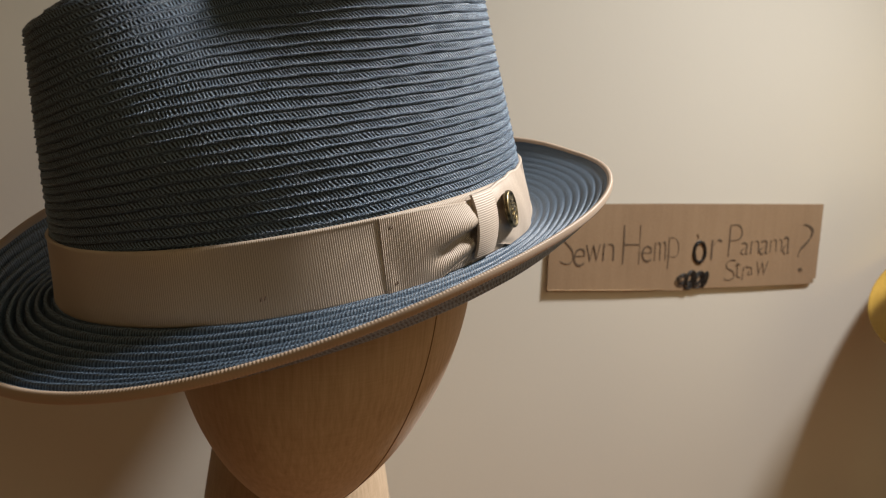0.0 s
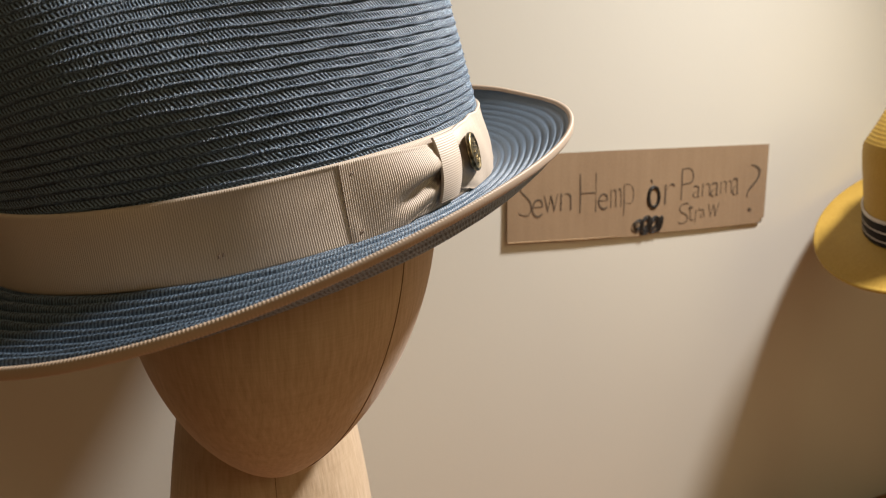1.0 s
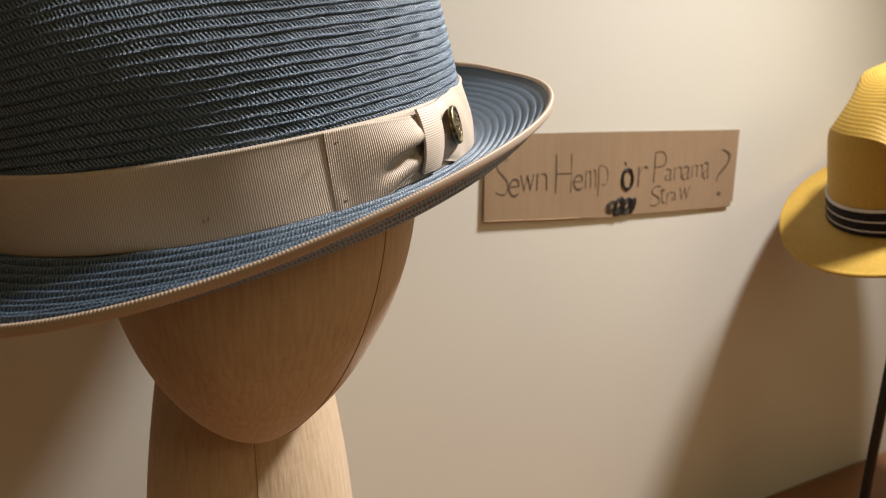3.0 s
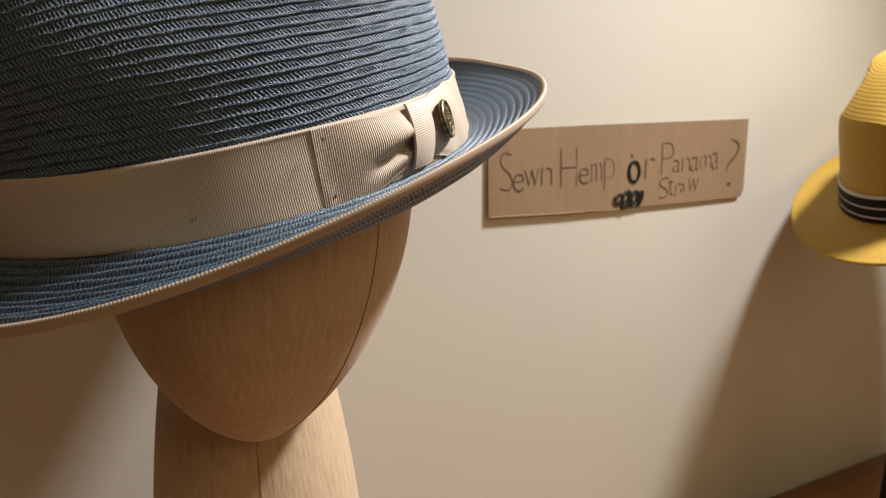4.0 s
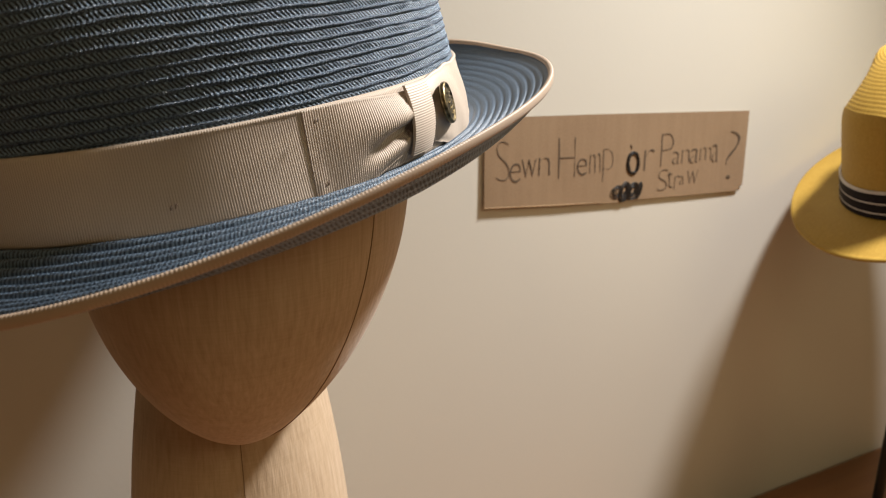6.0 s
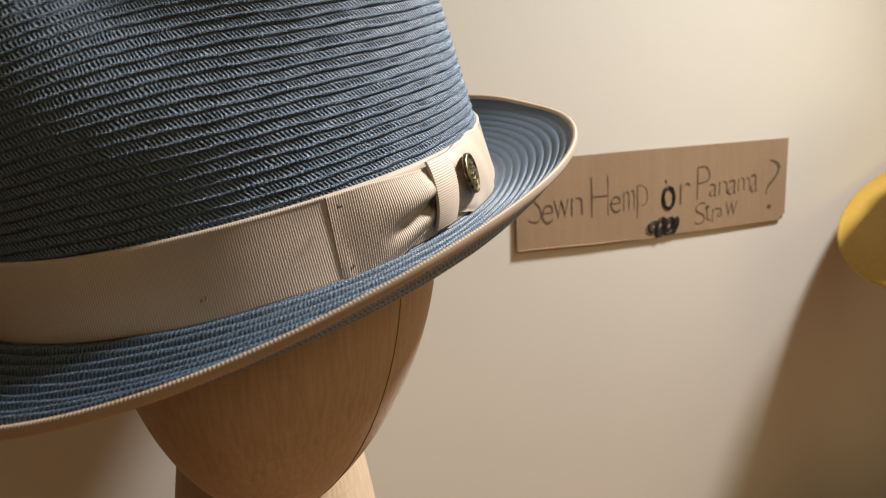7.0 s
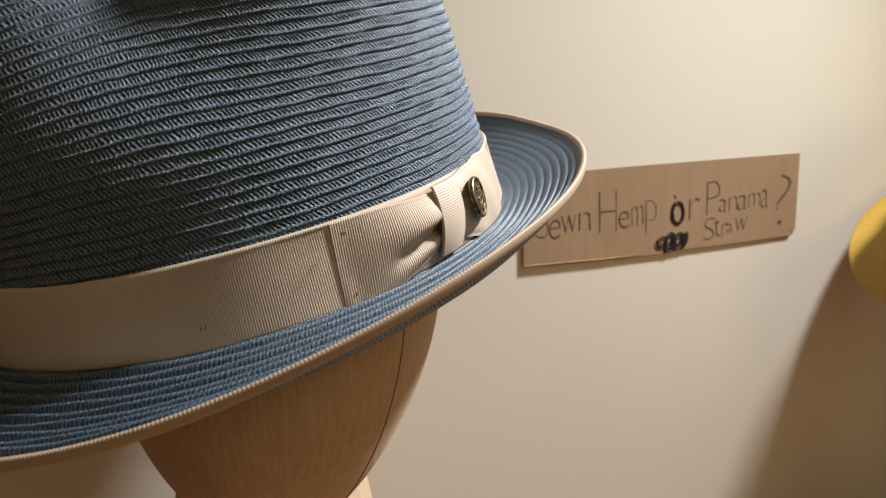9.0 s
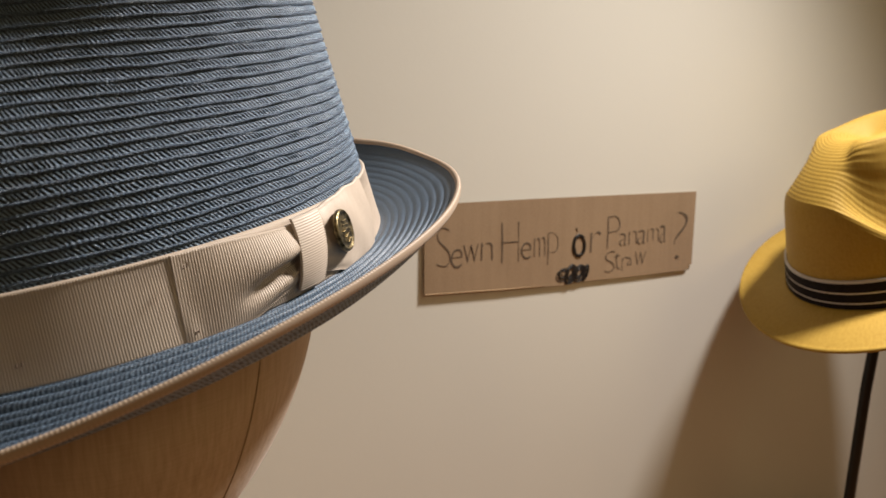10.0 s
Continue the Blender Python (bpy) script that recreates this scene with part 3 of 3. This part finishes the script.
def letter(char, x0, x1, z0, z1, mat, bold):
    """A letter of the built-in font, fitted to its place on the card and thinned to a pen's line."""
    curve = bpy.data.curves.new("letter", "FONT")
    scale = (z1 - z0) / (0.73 if char.isupper() or char in "t?p" else 0.53)
    curve.body, curve.size, curve.resolution_u = char, 1.0, 6
    curve.offset = max(-0.036 if char in "SHPp?" else -0.019 if char in "ea" else -0.025, min(0.03, (bold / scale - 0.088) / 2))
    ob = bpy.data.objects.new("letter", curve)
    scene.collection.objects.link(ob)
    bpy.context.view_layer.update()
    me = bpy.data.meshes.new_from_object(ob.evaluated_get(bpy.context.evaluated_depsgraph_get()))
    bpy.data.objects.remove(ob)
    co = np.array([v.co for v in me.vertices])
    lo, hi = co.min(0), co.max(0)
    for v in me.vertices:
        fx, fz = (v.co.x - lo[0]) / (hi[0] - lo[0]), (v.co.y - lo[1]) / (hi[1] - lo[1])
        lean = 0.0006 * math.sin(9 * x0 * 100) * (fz - 0.5)
        v.co = (x0 + fx * (x1 - x0) + lean + 0.0003 * math.sin(7 * fz + x0 * 900), CARD_FRONT - 0.00025, z0 + fz * (z1 - z0) + 0.0003 * math.sin(6 * fx + x0 * 700))
    me.materials.clear()
    me.materials.append(mat)
    return me


def cardboard_sign():
    s = tagged(new("cardboard_sign"), "brown cardboard sign with handwritten question, stuck to the wall", "sign")
    # card outline: square top, bottom edge that sags, one clipped corner
    outline = [(0.2325, 1.0482), (0.262, 1.0470), (0.300, 1.0452), (0.361, 1.0435), (0.375, 1.0447), (0.43, 1.0437), (0.494, 1.0434), (0.4985, 1.0440), (0.4995, 1.0475), (0.5035, 1.0482), (0.5032, 1.1148), (0.42, 1.1150), (0.33, 1.1152), (0.2325, 1.1147)]
    bm = bmesh.new()
    back = [bm.verts.new((x, WALL_Y - 0.0002, z)) for x, z in outline]
    front = [bm.verts.new((x, CARD_FRONT, z)) for x, z in outline]
    bm.faces.new(front)
    bm.faces.new(back[::-1])
    for i in range(len(outline)):
        j = (i + 1) % len(outline)
        bm.faces.new((front[j], front[i], back[i], back[j]))
    bmesh.ops.recalc_face_normals(bm, faces=bm.faces)
    bmesh.ops.triangulate(bm, faces=[f for f in bm.faces if len(f.verts) > 4])
    as_part("card", bm_mesh("card", bm, CARD), s)
    # torn lighter ply along the foot
    path = np.array([(x, CARD_FRONT - 0.0002, z + 0.0011) for x, z in ((0.233, 1.0482), (0.262, 1.0470), (0.300, 1.0452), (0.34, 1.0441))])
    as_part("torn_edge", grid_mesh("torn_edge", tube(path, [0.0003, 0.0003, 0.0003, 0.0001], 8), None, True, True, [CARD_EDGE]), s, "pale torn cardboard ply")
    for word, letters in WORDS.items():
        for char, x0, x1, z0, z1 in letters:
            if char == "o":
                continue
            heavy = char == "r" and word == "or"
            as_part("letter", letter(char, x0, x1, z0, z1, PEN, 0.0013 if heavy else 0.0006), s)
    # the o, gone over several times with a marker
    rng = random.Random(4)
    path = []
    for k in range(64):
        a = 2 * math.pi * k / 16
        w = 1 + 0.10 * math.sin(k * 0.7) + rng.uniform(-0.04, 0.04)
        path.append((0.3722 + 0.0056 * w * math.cos(a) + 0.0006 * math.sin(k * 0.3), CARD_FRONT - 0.0001 * (1 + k / 64), 1.0752 + 0.0086 * w * math.sin(a)))
    as_part("letter", grid_mesh("letter", tube(path, 0.00075, 5), None, True, True, [MARKER]), s, "thick marker letter o")
    path = [(0.3684, CARD_FRONT - 0.0001, 1.0902), (0.3694, CARD_FRONT - 0.0001, 1.0890), (0.3699, CARD_FRONT - 0.0001, 1.0872)]
    as_part("smudge", grid_mesh("smudge", tube(path, 0.0005, 5), None, True, True, [PEN]), s)
    # a word crossed out in tight loops
    rng = random.Random(11)
    for cx, w, h, turns, thick in ((0.3570, 0.0080, 0.0066, 8, 0.00026), (0.3640, 0.0058, 0.0082, 15, 0.00040), (0.3735, 0.0062, 0.0074, 15, 0.00040), (0.3805, 0.0026, 0.0088, 9, 0.00036)):
        path, g, dx, dz = [], 0.8, 0.0, 0.0
        for k in range(turns * 14):
            a = 2 * math.pi * k / 14
            if k % 14 == 0:
                goal = (rng.uniform(0.25, 1.05), rng.uniform(-0.0014, 0.0014), rng.uniform(-0.0012, 0.0012))
            g, dx, dz = g + 0.15 * (goal[0] - g), dx + 0.15 * (goal[1] - dx), dz + 0.15 * (goal[2] - dz)
            path.append((cx + dx + w * g * math.cos(a) + 0.25 * h * g * math.sin(a), CARD_FRONT - 0.0001 - 0.0001 * (k % 3), 1.0526 + dz + h * g * math.sin(a)))
        as_part("scribble", grid_mesh("scribble", tube(path, thick, 5), None, True, True, [MARKER]), s, "black crossed-out scribble")
    # the card hangs from its upper corner and stands off the wall at its foot and far end
    pivot = Vector((0.5035, WALL_Y - 0.0004, 1.115))
    s.matrix_world = Matrix.Translation(pivot) @ Euler((-0.009, 0, 0.004)).to_matrix().to_4x4() @ Matrix.Translation(-pivot)
    return s


cardboard_sign()


# ---- the yellow hat and its stand ----
def yellow_hat():
    c = np.array([0.6033, 0.3053, 1.0729])
    n = np.array([-0.394, 0.080, 0.916])
    n /= np.linalg.norm(n)
    e1 = np.array([0.919, -0.004, 0.395])
    e1 -= n * (e1 @ n)
    e1 /= np.linalg.norm(e1)
    e2 = np.cross(n, e1)
    hat = tagged(new("yellow_straw_hat"), "yellow straw fedora with a striped band, on the wire stand", "hat")
    hat.location = c
    cols = 360
    th = np.linspace(0, 2 * np.pi, cols, endpoint=False)
    a, b = 0.0928, 0.0728
    u = th * 0.083

    def at(x, y, h):
        return x[..., None] * e1 + y[..., None] * e2 + h[..., None] * n

    def wall(h, out=0.0):
        r = -0.164 * h + out
        return at((a + r) * np.cos(th), (b + r) * np.sin(th), h + 0 * th)

    # crown: straight wall with a creased edge, a top that slopes up from it, and a scoop pressed into either side
    near = np.exp(-((np.angle(np.exp(1j * (th - math.radians(231)))) / math.radians(28)) ** 2))
    far = np.exp(-((np.angle(np.exp(1j * (th - math.radians(105)))) / math.radians(22)) ** 2))
    scoop = near + 0.7 * far
    ridge = 1 / (1 + np.exp((np.abs(np.degrees(np.angle(np.exp(1j * (th - math.radians(231)))))) - 33) / 3.5))
    carved = np.clip(ridge + 0.7 * far, 0, 1)
    edge = 0.080 - 0.036 * scoop + 0.010 * (0.5 + 0.5 * np.cos(th))
    rows, v = [], []
    for k in np.linspace(0, 1, 60):
        h = edge * k
        r = -0.164 * h - 0.0022 * k ** 14 + 0.00016 * math.cos(k * 44 * math.pi)
        rows.append(at((a + r) * np.cos(th), (b + r) * np.sin(th), h))
        v.append(k * 0.08)
    a1, b1 = a - 0.164 * edge - 0.0022, b - 0.164 * edge - 0.0022
    peak = 0.112
    for k in np.linspace(0.01, 1, 100):
        rho = 1 - k * 0.99
        x, y = a1 * rho * np.cos(th), b1 * rho * np.sin(th)
        slope = 1 - np.clip((rho - 0.35) / 0.65, 0, 1) ** 1.5
        cliff = 1 - smoothstep(0.55, 0.92, rho)
        g = slope * (1 - carved) + cliff * carved
        h = edge + (peak - edge) * g - 0.004 * scoop * (1 - abs(2 * rho - 1.7)) * (rho > 0.7)
        h = h - 0.012 * math.exp(-((rho / 0.3) ** 2))
        rows.append(at(x, y, h + (0.00018 + 0.00035 * scoop * (1 - scoop) * 4) * np.cos(k * 60 * math.pi)))
        v.append(0.08 + k * 0.08)
    uv = np.stack([np.broadcast_to(u, (len(rows), cols)), np.array(v)[:, None] + 0 * th], -1)
    as_part("crown", grid_mesh("crown", np.array(rows), uv, True, True, [YELLOW_STRAW]), hat)
    rows, v = [], []
    w = 0.01 * (4.097 + 0.033 * np.cos(th) - 0.018 * np.sin(th) + 0.085 * np.cos(2 * th) + 0.102 * np.sin(2 * th))
    z = 0.01 * (-0.254 + 0.142 * np.cos(th) - 0.079 * np.sin(th) - 0.707 * np.cos(2 * th) - 0.034 * np.sin(2 * th))
    for k, d in [(k, 0.0) for k in np.linspace(0, 1, 22)] + [(1.012, -0.0009)] + [(k, -0.0018) for k in np.linspace(1, 0, 22)]:
        rows.append(at((a + w * k) * np.cos(th), (b + w * k) * np.sin(th), z * k ** 1.5 + d + (0.0006 if 0.955 < k <= 1.0 and d == 0 else 0)))
        v.append(0.3 + k * 0.04 + abs(d) * 30)
    uv = np.stack([np.broadcast_to(u * 1.4, (len(rows), cols)), np.array(v)[:, None] + 0 * th], -1)
    as_part("brim", grid_mesh("brim", np.array(rows), uv, True, True, [YELLOW_STRAW]), hat)
    hs = [-0.0004, 0.0004, 0.0010, 0.0042, 0.0043, 0.0054, 0.0055, 0.0120, 0.0121, 0.0132, 0.0133, 0.0190, 0.0191, 0.0202, 0.0203, 0.0218, 0.0222, 0.0222]
    outs = [0.0006] + [0.0019] * (len(hs) - 3) + [0.0016, 0.0004]
    stripe = [1 if (0.0043 <= h0 < 0.0054 or 0.0121 <= h0 < 0.0132 or 0.0203 <= h0) else 0 for h0 in hs[:-1]]
    as_part("ribbon", grid_mesh("ribbon", np.array([wall(h, o) for h, o in zip(hs, outs)]), None, True, True, [BLACK_BAND, WHITE_BAND], stripe), hat, "black band with white stripes")
    return hat


def hat_stand():
    s = tagged(new("hat_stand"), "black wire hat stand with a round base, on the table", "hat stand")
    s.location = (0.592, 0.312, TABLE_Z)
    as_part("rod", grid_mesh("rod", tube([(0, 0, 0.006), (0.002, 0, 0.12), (0.006, 0, 0.25), (0.012, -0.003, 0.37)], 0.0042, 12), None, True, True, [BLACK_WIRE]), s)
    n = np.linspace(0, 2 * np.pi, 48, endpoint=False)
    prof = [(0.001, 0.008), (0.006, 0.008), (0.0065, 0.0068), (0.03, 0.0066), (0.048, 0.0056), (0.054, 0.003), (0.055, 0.0), (0.001, 0.0)]
    as_part("base", grid_mesh("base", np.array([np.stack([r * np.cos(n), r * np.sin(n), 0 * n + z], -1) for r, z in prof]), None, True, True, [BLACK_WIRE]), s)
    return s


yellow_hat()
hat_stand()


# ---- added lamp fixtures, out of view ----
def ring_mesh(name, prof, mat, cols=48):
    n = np.linspace(0, 2 * np.pi, cols, endpoint=False)
    return grid_mesh(name, np.array([np.stack([r * np.cos(n), r * np.sin(n), 0 * n + z], -1) for r, z in prof]), None, True, True, [mat])


# socket and cord made up to go with each light
def added_pendant(x, y, z):
    lamp = tagged(new("added_pendant"), "lamp socket on a white cord, added out of view for a light", "lamp")
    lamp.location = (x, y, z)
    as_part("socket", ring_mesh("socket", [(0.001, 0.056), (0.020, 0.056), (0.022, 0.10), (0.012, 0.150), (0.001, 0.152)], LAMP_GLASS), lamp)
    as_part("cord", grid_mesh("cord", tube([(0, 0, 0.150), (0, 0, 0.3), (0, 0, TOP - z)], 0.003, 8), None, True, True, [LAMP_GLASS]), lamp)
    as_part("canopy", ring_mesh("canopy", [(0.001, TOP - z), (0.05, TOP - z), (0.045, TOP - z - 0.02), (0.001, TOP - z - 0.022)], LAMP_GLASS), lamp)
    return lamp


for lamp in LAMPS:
    added_pendant(*lamp[0])
